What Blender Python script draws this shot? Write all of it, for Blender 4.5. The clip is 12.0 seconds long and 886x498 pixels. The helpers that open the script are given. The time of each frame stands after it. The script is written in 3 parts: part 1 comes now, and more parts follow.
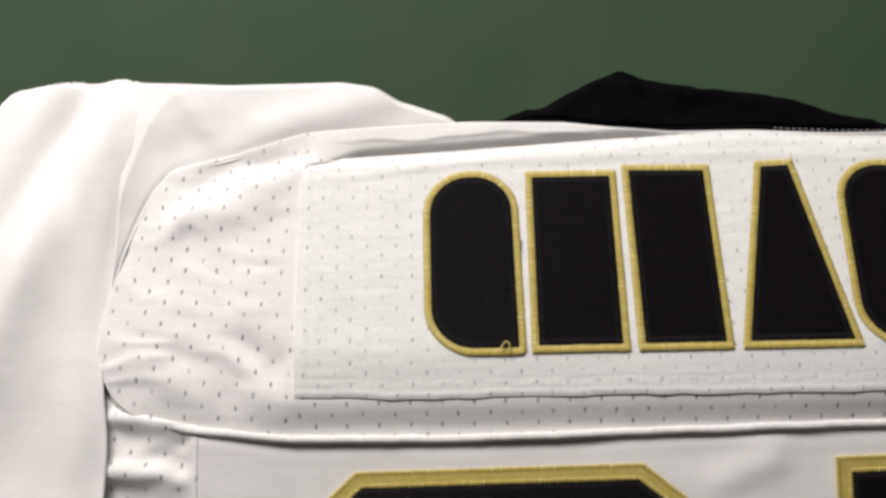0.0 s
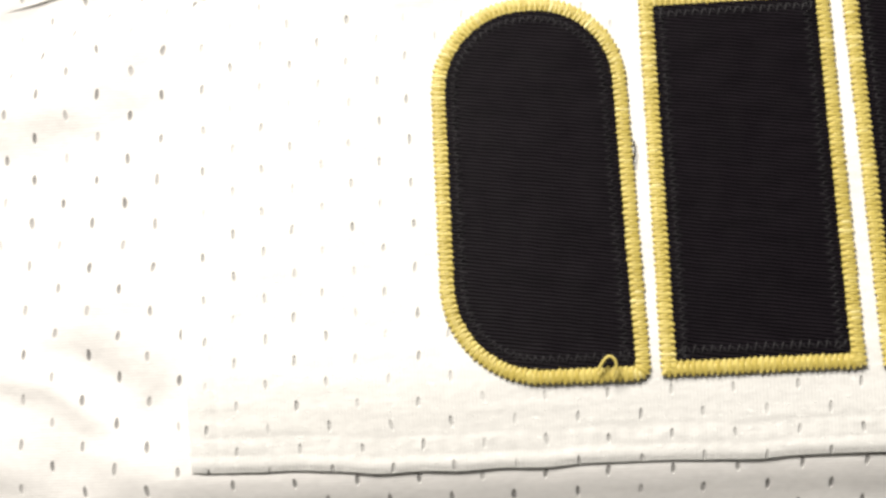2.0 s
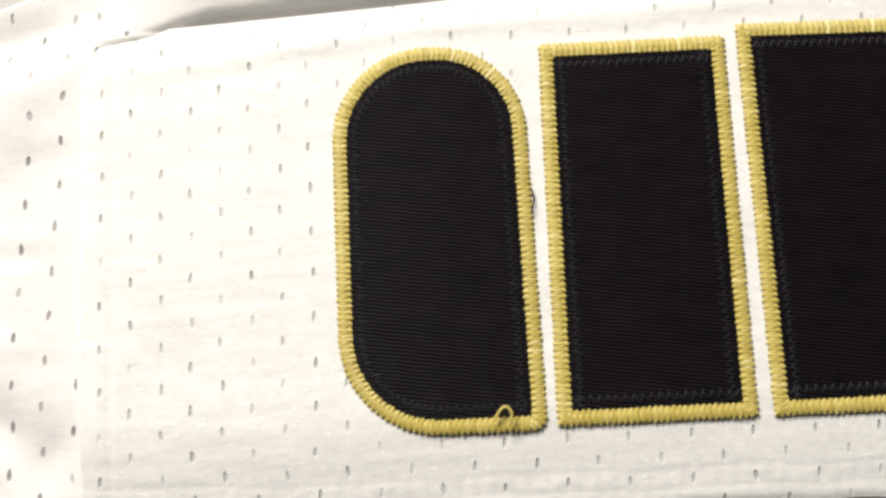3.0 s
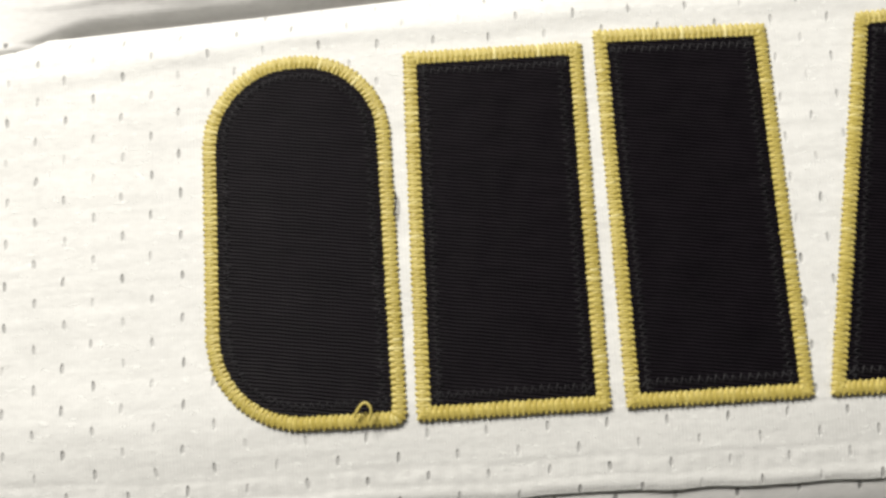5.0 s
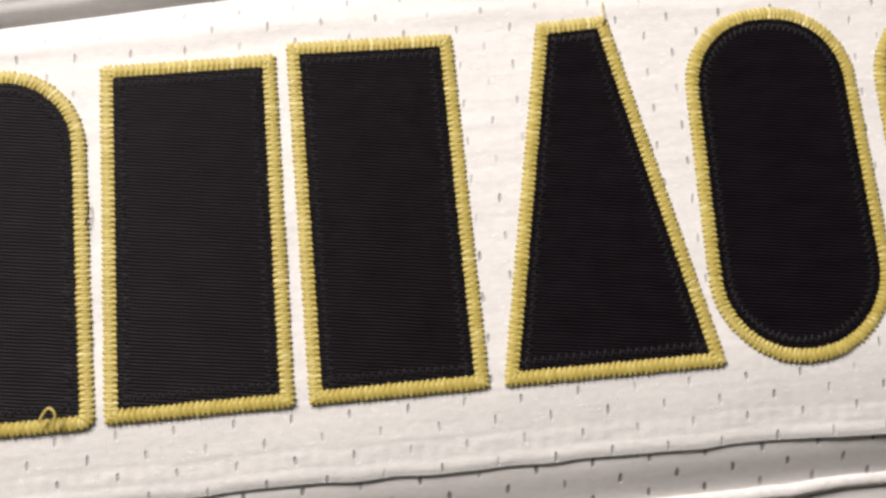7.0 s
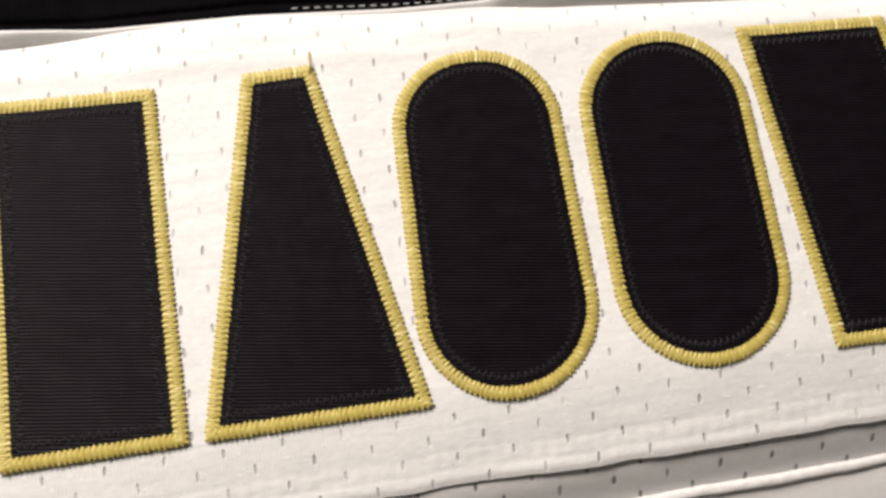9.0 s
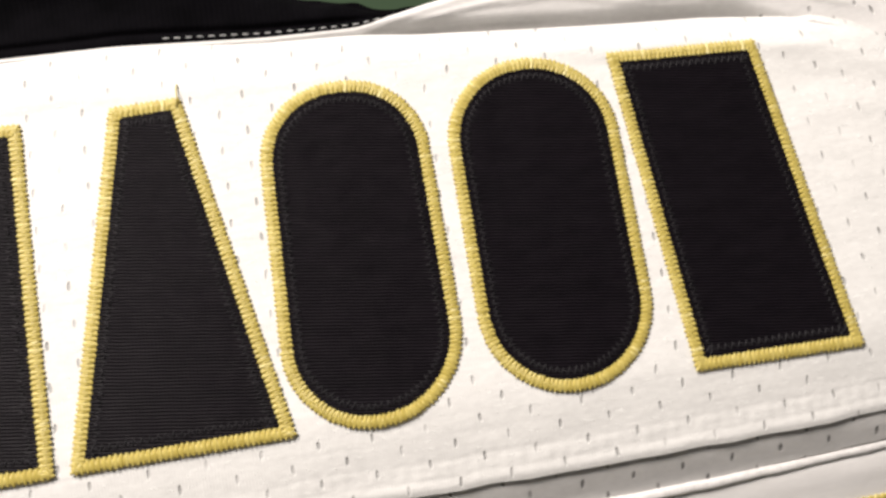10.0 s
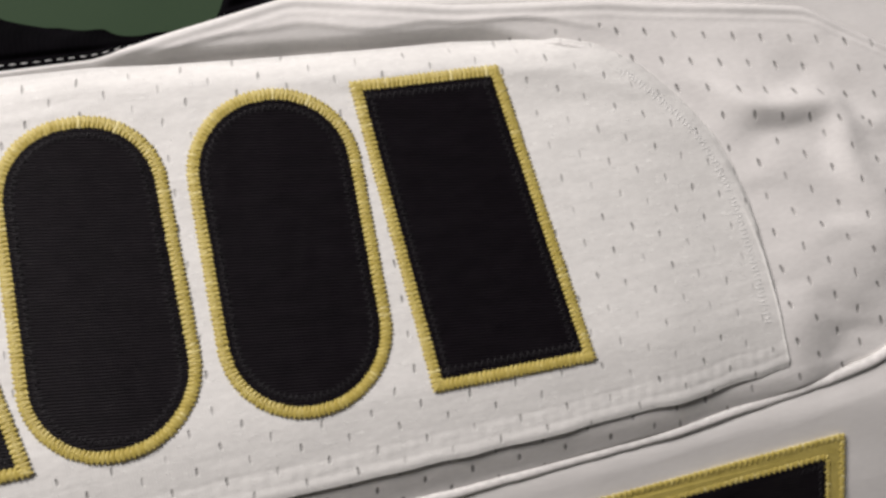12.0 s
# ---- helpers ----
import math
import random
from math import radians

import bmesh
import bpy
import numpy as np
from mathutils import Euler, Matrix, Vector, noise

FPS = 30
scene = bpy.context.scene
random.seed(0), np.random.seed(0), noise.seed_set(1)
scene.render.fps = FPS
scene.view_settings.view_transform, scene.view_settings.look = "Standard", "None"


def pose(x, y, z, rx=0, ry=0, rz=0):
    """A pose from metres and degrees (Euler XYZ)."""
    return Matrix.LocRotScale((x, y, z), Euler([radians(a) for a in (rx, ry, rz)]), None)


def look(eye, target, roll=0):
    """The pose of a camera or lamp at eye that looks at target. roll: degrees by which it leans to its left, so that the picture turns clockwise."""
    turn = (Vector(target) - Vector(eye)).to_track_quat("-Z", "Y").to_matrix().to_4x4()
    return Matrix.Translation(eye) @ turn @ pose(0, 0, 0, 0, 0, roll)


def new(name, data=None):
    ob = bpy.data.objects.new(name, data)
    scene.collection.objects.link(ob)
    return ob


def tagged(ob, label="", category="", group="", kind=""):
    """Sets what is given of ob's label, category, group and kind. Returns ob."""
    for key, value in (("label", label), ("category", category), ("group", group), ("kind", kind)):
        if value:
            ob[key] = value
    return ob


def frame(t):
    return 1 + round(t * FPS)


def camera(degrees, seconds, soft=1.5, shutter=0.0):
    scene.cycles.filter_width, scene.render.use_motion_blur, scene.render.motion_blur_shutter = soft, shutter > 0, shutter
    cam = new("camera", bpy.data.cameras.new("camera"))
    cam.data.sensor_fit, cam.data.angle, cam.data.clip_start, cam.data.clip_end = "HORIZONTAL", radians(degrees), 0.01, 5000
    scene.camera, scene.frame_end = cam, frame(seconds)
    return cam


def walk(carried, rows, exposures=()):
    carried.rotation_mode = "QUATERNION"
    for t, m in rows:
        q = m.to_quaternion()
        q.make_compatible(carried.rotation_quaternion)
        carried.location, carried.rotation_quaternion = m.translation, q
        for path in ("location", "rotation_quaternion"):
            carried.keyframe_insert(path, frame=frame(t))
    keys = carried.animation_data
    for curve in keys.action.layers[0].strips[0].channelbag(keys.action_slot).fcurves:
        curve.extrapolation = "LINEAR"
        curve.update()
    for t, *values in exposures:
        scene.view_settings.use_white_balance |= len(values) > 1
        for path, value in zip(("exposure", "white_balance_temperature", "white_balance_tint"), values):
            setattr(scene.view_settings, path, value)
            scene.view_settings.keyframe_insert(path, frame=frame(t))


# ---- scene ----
cam = camera(58.0, 12.0, soft=3.0)
PATH = [
    (0, (-0.06724, -0.05081, 0.26512), (-0.06584, 0.01214, 0.07529), 0.09),
    (0.2, (-0.07292, -0.02217, 0.23005), (-0.07265, 0.02910, 0.03673), -0.53),
    (0.5, (-0.07219, -0.00963, 0.18981), (-0.07536, 0.03172, -0.00584), -5.34),
    (0.7, (-0.07566, -0.00507, 0.17047), (-0.07549, 0.03334, -0.02581), -0.94),
    (1, (-0.07022, -0.01208, 0.15179), (-0.07323, 0.02539, -0.04465), -5.58),
    (1.2, (-0.06984, -0.00254, 0.13574), (-0.07087, 0.01839, -0.06315), -4.55),
    (1.5, (-0.06602, 0.00456, 0.13366), (-0.06996, 0.03021, -0.06464), -10.98),
    (2, (-0.06622, 0.00593, 0.13481), (-0.07371, 0.03081, -0.06350), -19.53),
    (2.5, (-0.06181, 0.00879, 0.13197), (-0.06424, 0.03363, -0.06646), -8.21),
    (3, (-0.05311, 0.01154, 0.13537), (-0.05407, 0.03914, -0.06271), -4.79),
    (3.2, (-0.05082, 0.01046, 0.13331), (-0.05234, 0.04112, -0.06432), -5.51),
    (4.8, (-0.03443, 0.00853, 0.13777), (-0.03264, 0.03765, -0.06009), 0.21),
    (5, (-0.03015, 0.00859, 0.13942), (-0.02985, 0.03797, -0.05841), -2.90),
    (5.5, (-0.01735, 0.00459, 0.14093), (-0.01664, 0.03565, -0.05665), -2.32),
    (6, (-0.00203, 0.00355, 0.14300), (0.00292, 0.03366, -0.05466), 4.94),
    (6.5, (0.00644, 0.00449, 0.14527), (0.01408, 0.03896, -0.05159), 7.70),
    (7, (0.01823, 0.00302, 0.14570), (0.02897, 0.03388, -0.05161), 14.04),
    (7.2, (0.02401, 0.00439, 0.14691), (0.03485, 0.03564, -0.05033), 13.59),
    (8.8, (0.05911, -0.00257, 0.14757), (0.07818, 0.03945, -0.04703), 16.43),
    (9, (0.06566, 0.00047, 0.14858), (0.08744, 0.03779, -0.04670), 22.11),
    (9.5, (0.07570, 0.00232, 0.15323), (0.09842, 0.03741, -0.04235), 24.23),
    (10, (0.09115, 0.00815, 0.15562), (0.11387, 0.03727, -0.04094), 29.09),
    (10.5, (0.11172, 0.01700, 0.15860), (0.13698, 0.04012, -0.03844), 37.97),
    (11, (0.12451, 0.01952, 0.16027), (0.15366, 0.03820, -0.03671), 47.32),
    (11.2, (0.12987, 0.02292, 0.16013), (0.15888, 0.03813, -0.03717), 52.41),
    (11.5, (0.13300, 0.02265, 0.16315), (0.16672, 0.03599, -0.03353), 58.01),
    (12, (0.13404, 0.01797, 0.16742), (0.16812, 0.03053, -0.02925), 59.04),
]
EXPOSURES = [
    (0, -0.25, 6350, 12), (0.4, -0.38, 6350, 12), (0.8, -0.36, 6400, 11), (1.2, 0.12, 6550, 9), (2, 0.36, 6600, 8), (2.6, 0.22, 6600, 8), (3.2, 0.02, 6550, 8),
    (4.8, -0.03, 6450, 6), (5.5, -0.04, 6500, 8), (6.5, 0.03, 6550, 14), (7.2, 0.05, 6600, 14), (8.8, 0.13, 6700, 13), (9.5, 0.23, 6700, 13),
    (10.5, 0.46, 6600, 12), (11.2, 0.2, 6650, 13), (11.5, -0.28, 6550, 13.5), (12, -0.2, 6400, 13.5),
]
walk(cam, [(t, look(eye, target, roll)) for t, eye, target, roll in PATH], EXPOSURES)


# ---------------------------------------------------------------- light
world = bpy.data.worlds.new("world")
scene.world = world
world.use_nodes = True
world.node_tree.nodes["Background"].inputs[0].default_value = (0.9, 0.95, 1.0, 1)
world.node_tree.nodes["Background"].inputs[1].default_value = 0.03


def unseen_lamp(eye, target, sx, sy, watts, colour):
    data = bpy.data.lights.new("unseen_lamp", "AREA")
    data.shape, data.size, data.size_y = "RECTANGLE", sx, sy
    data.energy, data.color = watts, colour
    ob = new("unseen_lamp", data)
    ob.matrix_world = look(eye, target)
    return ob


# added key lamp without a body, floating well below the ceiling
unseen_lamp((-0.37, 0.66, 0.64), (0.02, 0.03, 0), 0.57, 0.28, 17, (1.0, 0.94, 0.885))
# weak cool fill lamp just under the ceiling, likewise unseen
unseen_lamp((0.7, 1.2, 1.66), (0.5, 0.8, 0), 1.2, 0.3, 3.5, (0.95, 0.98, 1.0))

# ---------------------------------------------------------------- materials
MM = 0.001


class Nodes:
    """A short way to write a node material."""

    def __init__(self, name, rough=0.8, **inputs):
        self.mat = bpy.data.materials.new(name)
        self.mat.use_nodes = True
        self.tree = self.mat.node_tree
        self.bsdf = self.tree.nodes["Principled BSDF"]
        self.out = self.tree.nodes["Material Output"]
        self.bsdf.inputs["Roughness"].default_value = rough
        for key, value in inputs.items():
            self.bsdf.inputs[key.replace("_", " ")].default_value = value
        self.place = self.add("ShaderNodeNewGeometry").outputs["Position"]

    def add(self, kind, operation="", interpolation_type="", noise_dimensions=""):
        node = self.tree.nodes.new(kind)
        if operation:
            node.operation = operation
        if interpolation_type:
            node.interpolation_type = interpolation_type
        if noise_dimensions:
            node.noise_dimensions = noise_dimensions
        return node

    def put(self, socket, value):
        if isinstance(value, (int, float, tuple)):
            socket.default_value = value
        else:
            self.tree.links.new(value, socket)

    def math(self, op, a, b=0.0, c=0.0):
        node = self.add("ShaderNodeMath", operation=op)
        for socket, value in zip(node.inputs, (a, b, c)):
            self.put(socket, value)
        return node.outputs[0]

    def xyz(self, turn=0.0, vector=None):
        node = self.add("ShaderNodeMapping")
        self.put(node.inputs["Vector"], vector or self.place)
        node.inputs["Rotation"].default_value = (0, 0, radians(turn))
        split = self.add("ShaderNodeSeparateXYZ")
        self.put(split.inputs[0], node.outputs[0])
        return split.outputs

    def noise(self, size, detail=3.0, stretch=(1, 1, 1), turn=0.0):
        node = self.add("ShaderNodeMapping")
        self.put(node.inputs["Vector"], self.place)
        node.inputs["Rotation"].default_value = (0, 0, radians(turn))
        node.inputs["Scale"].default_value = tuple(1 / (size * s) for s in stretch)
        tex = self.add("ShaderNodeTexNoise")
        tex.inputs["Scale"].default_value = 1.0
        tex.inputs["Detail"].default_value = detail
        self.put(tex.inputs["Vector"], node.outputs[0])
        return tex.outputs["Fac"]

    def wave(self, size, turn=0.0, distort=0.0):
        """Ribs across the local x direction, one every size metres, 0 to 1."""
        x = self.xyz(turn)[0]
        if distort:
            x = self.math("ADD", x, self.math("MULTIPLY", self.math("SUBTRACT", self.noise(size * 6), 0.5), distort))
        return self.math("MULTIPLY_ADD", self.math("SINE", self.math("MULTIPLY", x, 2 * math.pi / size)), 0.5, 0.5)

    def ramp(self, fac, *stops):
        node = self.add("ShaderNodeValToRGB")
        while len(node.color_ramp.elements) < len(stops):
            node.color_ramp.elements.new(0.5)
        for el, (at, colour) in zip(node.color_ramp.elements, stops):
            el.position, el.color = at, (*colour, 1)
        self.put(node.inputs[0], fac)
        return node.outputs[0]

    def bump(self, height, depth, strength=1.0):
        node = self.add("ShaderNodeBump")
        node.inputs["Strength"].default_value = strength
        node.inputs["Distance"].default_value = depth
        if self.bsdf.inputs["Normal"].is_linked:
            self.put(node.inputs["Normal"], self.bsdf.inputs["Normal"].links[0].from_socket)
        self.put(node.inputs["Height"], height)
        self.put(self.bsdf.inputs["Normal"], node.outputs[0])

    def colour(self, value):
        self.put(self.bsdf.inputs["Base Color"], value)

    def holes(self, pitch, row, half_w, half_h, turn=0.0, wobble=0.6 * MM, least=0.3, shift_x=0.0, shift_y=0.0, lean=0.0):
        """Mask of a staggered lattice of small upright slits: 1 inside."""
        warp = self.add("ShaderNodeVectorMath", operation="MULTIPLY_ADD")
        noise_node = self.add("ShaderNodeTexNoise")
        noise_node.inputs["Scale"].default_value = 150.0
        self.put(noise_node.inputs["Vector"], self.place)
        self.put(warp.inputs[0], noise_node.outputs["Color"])
        warp.inputs[1].default_value = (wobble * 2, wobble * 2, 0)
        shift = self.add("ShaderNodeVectorMath", operation="SUBTRACT")
        self.put(shift.inputs[0], self.place)
        shift.inputs[1].default_value = (wobble, wobble, 0)
        self.put(warp.inputs[2], shift.outputs[0])
        x, y, _ = self.xyz(turn, warp.outputs[0])
        x, y = self.math("ADD", x, shift_x), self.math("ADD", y, shift_y)
        line = self.math("ROUND", self.math("DIVIDE", y, row))
        odd = self.math("FLOORED_MODULO", line, 2.0)
        x = self.math("ADD", x, self.math("MULTIPLY", odd, pitch / 2))
        cell = self.math("ROUND", self.math("DIVIDE", x, pitch))
        dx = self.math("SUBTRACT", x, self.math("MULTIPLY", cell, pitch))
        dy = self.math("SUBTRACT", y, self.math("MULTIPLY", line, row))
        dx = self.math("DIVIDE", self.math("ADD", dx, self.math("MULTIPLY", dy, lean)), half_w)
        dy = self.math("DIVIDE", dy, half_h)
        d = self.math("ADD", self.math("MULTIPLY", dx, dx), self.math("MULTIPLY", dy, dy))
        node = self.add("ShaderNodeMapRange", interpolation_type="SMOOTHSTEP")
        self.put(node.inputs["Value"], d)
        for key, value in (("From Min", 0.35), ("From Max", 1.5), ("To Min", 1.0), ("To Max", 0.0)):
            node.inputs[key].default_value = value
        # every slit is open a little more or less
        seed = self.add("ShaderNodeCombineXYZ")
        self.put(seed.inputs[0], cell)
        self.put(seed.inputs[1], line)
        chance = self.add("ShaderNodeTexWhiteNoise", noise_dimensions="2D")
        self.put(chance.inputs["Vector"], seed.outputs[0])
        patchy = self.math("MULTIPLY_ADD", self.noise(16 * MM, 2), 1.4, least)
        share = self.math("MULTIPLY", self.math("MULTIPLY_ADD", chance.outputs["Value"], 0.7, least), patchy)
        return self.math("MULTIPLY", node.outputs[0], self.math("MINIMUM", share, 1.0))

    def open_at(self, mask, amount):
        clear = self.add("ShaderNodeBsdfTransparent")
        mix = self.add("ShaderNodeMixShader")
        self.put(mix.inputs[0], self.math("MULTIPLY", mask, amount))
        self.put(mix.inputs[1], self.bsdf.outputs[0])
        self.put(mix.inputs[2], clear.outputs[0])
        self.put(self.out.inputs["Surface"], mix.outputs[0])


def white_cloth(name, tint, knit=0.55 * MM, depth=0.05 * MM, rough=0.8, turn=90, sheen=0.1, fleck=0.05):
    """White polyester: knit ribs, uneven yarn, faint mottling and small flecks."""
    n = Nodes(name, rough, Sheen_Weight=sheen, Sheen_Roughness=0.4, Specular_IOR_Level=0.35)
    wide = n.math("MULTIPLY_ADD", n.noise(11 * MM, 4), 0.14, 0.88)
    fine = n.math("MULTIPLY_ADD", n.noise(1.1 * MM, 3, (1.6, 0.8, 1)), fleck * 4, 1.0 - fleck * 2.2)
    shade = n.math("MULTIPLY", wide, fine)
    mix = n.add("ShaderNodeVectorMath", operation="SCALE")
    mix.inputs[0].default_value = tint
    n.put(mix.inputs["Scale"], shade)
    n.colour(mix.outputs[0])
    n.put(n.bsdf.inputs["Roughness"], n.math("MULTIPLY_ADD", n.noise(0.8 * MM, 2), 0.5, rough - 0.3))
    n.bump(n.noise(6 * MM, 3, (2.0, 0.8, 1)), 0.25 * MM, 0.5)
    n.bump(n.noise(1.6 * MM, 3, (1.5, 0.7, 1)), depth * 2.2, 0.6)
    n.bump(n.wave(knit, turn, 0.3 * MM), depth, 0.7)
    n.bump(n.noise(0.45 * MM, 2), depth * 1.4, 0.7)
    return n


WHITE = (0.83, 0.815, 0.795)
m_cord = white_cloth("white_corded_cloth", (0.78, 0.765, 0.745), 0.9 * MM, 0.03 * MM, 0.85, 0, 0.05, 0.14).mat
m_smooth = white_cloth("smooth_white_polyester", WHITE, 0.4 * MM, 0.03 * MM, 0.7, 0, 0.15, 0.02).mat

# the mesh runs in four directions: round the sleeve, below the name, beside it and along the shoulder seam
n = white_cloth("perforated_white_mesh", WHITE, 0.5 * MM, 0.022 * MM, 0.8)
place_x, place_y, _ = n.xyz()
below = n.holes(10.6 * MM, 3.4 * MM, 0.38 * MM, 0.85 * MM, least=0.5, shift_x=2.9 * MM, shift_y=1.9 * MM)
round_sleeve = n.holes(11.5 * MM, 3.87 * MM, 0.4 * MM, 0.95 * MM, 3.4, least=0.42, shift_x=8.2 * MM, shift_y=-7.3 * MM, wobble=0.9 * MM)
beside = n.holes(12.5 * MM, 4.25 * MM, 0.42 * MM, 1.0 * MM, 0, least=0.5, shift_x=-3.8 * MM, shift_y=-1.5 * MM, wobble=0.9 * MM, lean=0.2)
along_seam = n.holes(7.35 * MM, 6.45 * MM, 0.42 * MM, 1.0 * MM, 9.8, least=0.5, shift_x=0.75 * MM, shift_y=-3.0 * MM, lean=0.45)


def choose(mask, first, second):
    return n.math("ADD", n.math("MULTIPLY", mask, first), n.math("MULTIPLY", n.math("SUBTRACT", 1.0, mask), second))


upper = n.math("GREATER_THAN", place_y, 41.5 * MM)
right_end = choose(upper, along_seam, beside)
# none in the doubled edge beside the shoulder
right_end = n.math("MULTIPLY", right_end, n.math("LESS_THAN", n.math("MULTIPLY_ADD", n.math("SUBTRACT", place_x, 0.21), 0.17, place_y), 74.6 * MM))
# the turned-over rim above the name has no slits
plain_rim = n.math("MULTIPLY", n.math("GREATER_THAN", place_x, -112 * MM), n.math("GREATER_THAN", place_y, 73.2 * MM))
middle = n.math("MULTIPLY", below, n.math("SUBTRACT", 1.0, plain_rim))
mask = choose(n.math("GREATER_THAN", place_x, 210 * MM), right_end, middle)
mask = choose(n.math("LESS_THAN", place_x, -117 * MM), round_sleeve, mask)
n.bump(n.math("SUBTRACT", 1.0, mask), 0.35 * MM, 0.6)
n.open_at(mask, 0.68)
m_mesh = n.mat

n = white_cloth("white_nameplate_knit", (0.82, 0.815, 0.79), 0.6 * MM, 0.03 * MM, 0.75, 0, 0.1, 0.06)
mask = n.holes(10.4 * MM, 3.72 * MM, 0.3 * MM, 0.85 * MM, shift_x=-1.7 * MM, shift_y=-1.3 * MM, wobble=0.8 * MM, least=0.26)
leaning = n.holes(11.6 * MM, 3.8 * MM, 0.3 * MM, 0.85 * MM, -8.5, shift_x=1.0 * MM, shift_y=-3.0 * MM, wobble=0.8 * MM, least=0.26)
mask = n.math("ADD", n.math("MULTIPLY", mask, n.math("LESS_THAN", n.xyz()[0], 188 * MM)), n.math("MULTIPLY", leaning, n.math("GREATER_THAN", n.xyz()[0], 188 * MM)))
n.bump(n.math("SUBTRACT", 1.0, mask), 0.45 * MM, 0.7)
# loose shiny yarn: its glints painted in as short pale flecks in wandering lines
fleck = n.math("GREATER_THAN", n.noise(1.3 * MM, 2, (1.5, 0.6, 1), 20), 0.66)
n.bump(fleck, 0.12 * MM, 0.7)
lit = n.add("ShaderNodeMix")
lit.data_type = "RGBA"
n.put(lit.inputs["Factor"], n.math("MULTIPLY", fleck, 0.6))
n.put(lit.inputs[6], n.bsdf.inputs["Base Color"].links[0].from_socket)
lit.inputs[7].default_value = (0.93, 0.93, 0.9, 1)
n.colour(lit.outputs[2])
n.bump(n.noise(5 * MM, 3, (4, 0.35, 1)), 0.14 * MM, 0.5)
n.open_at(mask, 0.48)
m_plate = n.mat

# grey stands in for shade inside the slits; the cloth behind is white
n = Nodes("slit_shade_grey", 0.9)
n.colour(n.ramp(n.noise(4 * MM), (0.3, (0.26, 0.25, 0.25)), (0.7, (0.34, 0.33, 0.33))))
m_slit_shade = n.mat

n = Nodes("black_twill", 0.42, Specular_IOR_Level=0.1)
rib = n.wave(0.62 * MM, 98, 0.35 * MM)
n.colour(n.ramp(n.math("MULTIPLY", rib, n.math("MULTIPLY_ADD", n.noise(3 * MM, 3, (3, 1, 1)), 1.2, 0.3)), (0.0, (0.0012, 0.001, 0.0016)), (1.0, (0.013, 0.010, 0.0135))))
n.put(n.bsdf.inputs["Roughness"], n.math("MULTIPLY_ADD", n.noise(4 * MM, 3), 0.4, 0.25))
n.bump(n.noise(9 * MM, 3), 0.9 * MM, 0.45)
n.bump(rib, 0.2 * MM, 0.9)
n.bump(n.wave(0.7 * MM, 0, 0.2 * MM), 0.04 * MM, 0.5)
m_twill = n.mat

n = Nodes("gold_twill", 0.55, Sheen_Weight=0.15)
n.colour(n.ramp(n.noise(2 * MM), (0.3, (0.45, 0.36, 0.075)), (0.7, (0.54, 0.44, 0.11))))
n.bump(n.wave(0.5 * MM, 60), 0.08 * MM, 0.7)
m_gold = n.mat

n = Nodes("gold_thread", 0.42, Sheen_Weight=0.2, Specular_IOR_Level=0.5)
island = n.add("ShaderNodeNewGeometry").outputs["Random Per Island"]
# thread tone varies; the palest few carry a highlight painted into the colour
n.colour(n.ramp(island, (0.0, (0.46, 0.365, 0.075)), (0.6, (0.53, 0.43, 0.105)), (0.93, (0.57, 0.47, 0.13)), (1.0, (0.72, 0.63, 0.27))))
n.bump(n.noise(0.3 * MM, 2), 0.1 * MM, 0.8)
m_thread = n.mat

n = Nodes("black_knit", 0.9, Specular_IOR_Level=0.03)
n.colour(n.ramp(n.noise(7 * MM), (0.3, (0.0016, 0.0015, 0.002)), (0.7, (0.0034, 0.003, 0.004))))
n.bump(n.wave(1.1 * MM, 0, 0.3 * MM), 0.08 * MM, 0.5)
n.bump(n.noise(3 * MM, 3), 0.4 * MM, 0.5)
m_black = n.mat

n = Nodes("black_thread", 0.6, Specular_IOR_Level=0.25)
n.colour((0.014, 0.013, 0.015, 1))
m_black_thread = n.mat

n = Nodes("white_thread", 0.5)
n.colour(n.ramp(n.noise(1 * MM), (0.3, (0.7, 0.7, 0.69)), (0.7, (0.82, 0.82, 0.8))))
m_white_thread = n.mat

n = Nodes("green_laminate", 0.85, Specular_IOR_Level=0.15)
n.colour(n.ramp(n.noise(60 * MM, 4), (0.3, (0.034, 0.060, 0.032)), (0.7, (0.040, 0.066, 0.037))))
n.bump(n.noise(1.5 * MM, 3), 0.1 * MM, 0.5)
m_green = n.mat

n = Nodes("steel_leg", 0.4, Metallic=0.9)
n.colour(n.ramp(n.noise(20 * MM), (0.3, (0.2, 0.2, 0.2)), (0.7, (0.28, 0.28, 0.28))))
m_steel = n.mat

n = Nodes("painted_wall", 0.85)
n.colour(n.ramp(n.noise(0.3, 4), (0.3, (0.40, 0.39, 0.37)), (0.7, (0.46, 0.45, 0.43))))
n.bump(n.noise(4 * MM, 3), 0.5 * MM, 0.4)
m_wall = n.mat
n = Nodes("grey_floor", 0.6)
n.colour(n.ramp(n.noise(0.2, 5), (0.3, (0.2, 0.195, 0.19)), (0.7, (0.26, 0.255, 0.25))))
m_floor = n.mat

# ---------------------------------------------------------------- building blocks


def part(name, bm, material, parent=None, label=""):
    """Links a bmesh as one mesh object, under a thing or a part."""
    mesh = bpy.data.meshes.new(name)
    bm.to_mesh(mesh)
    bm.free()
    return link(name, mesh, material, parent, label)


def link(name, mesh, material, parent=None, label=""):
    mesh.materials.append(material)
    ob = new(name, mesh)
    if parent:
        ob.parent = parent
    return tagged(ob, label)


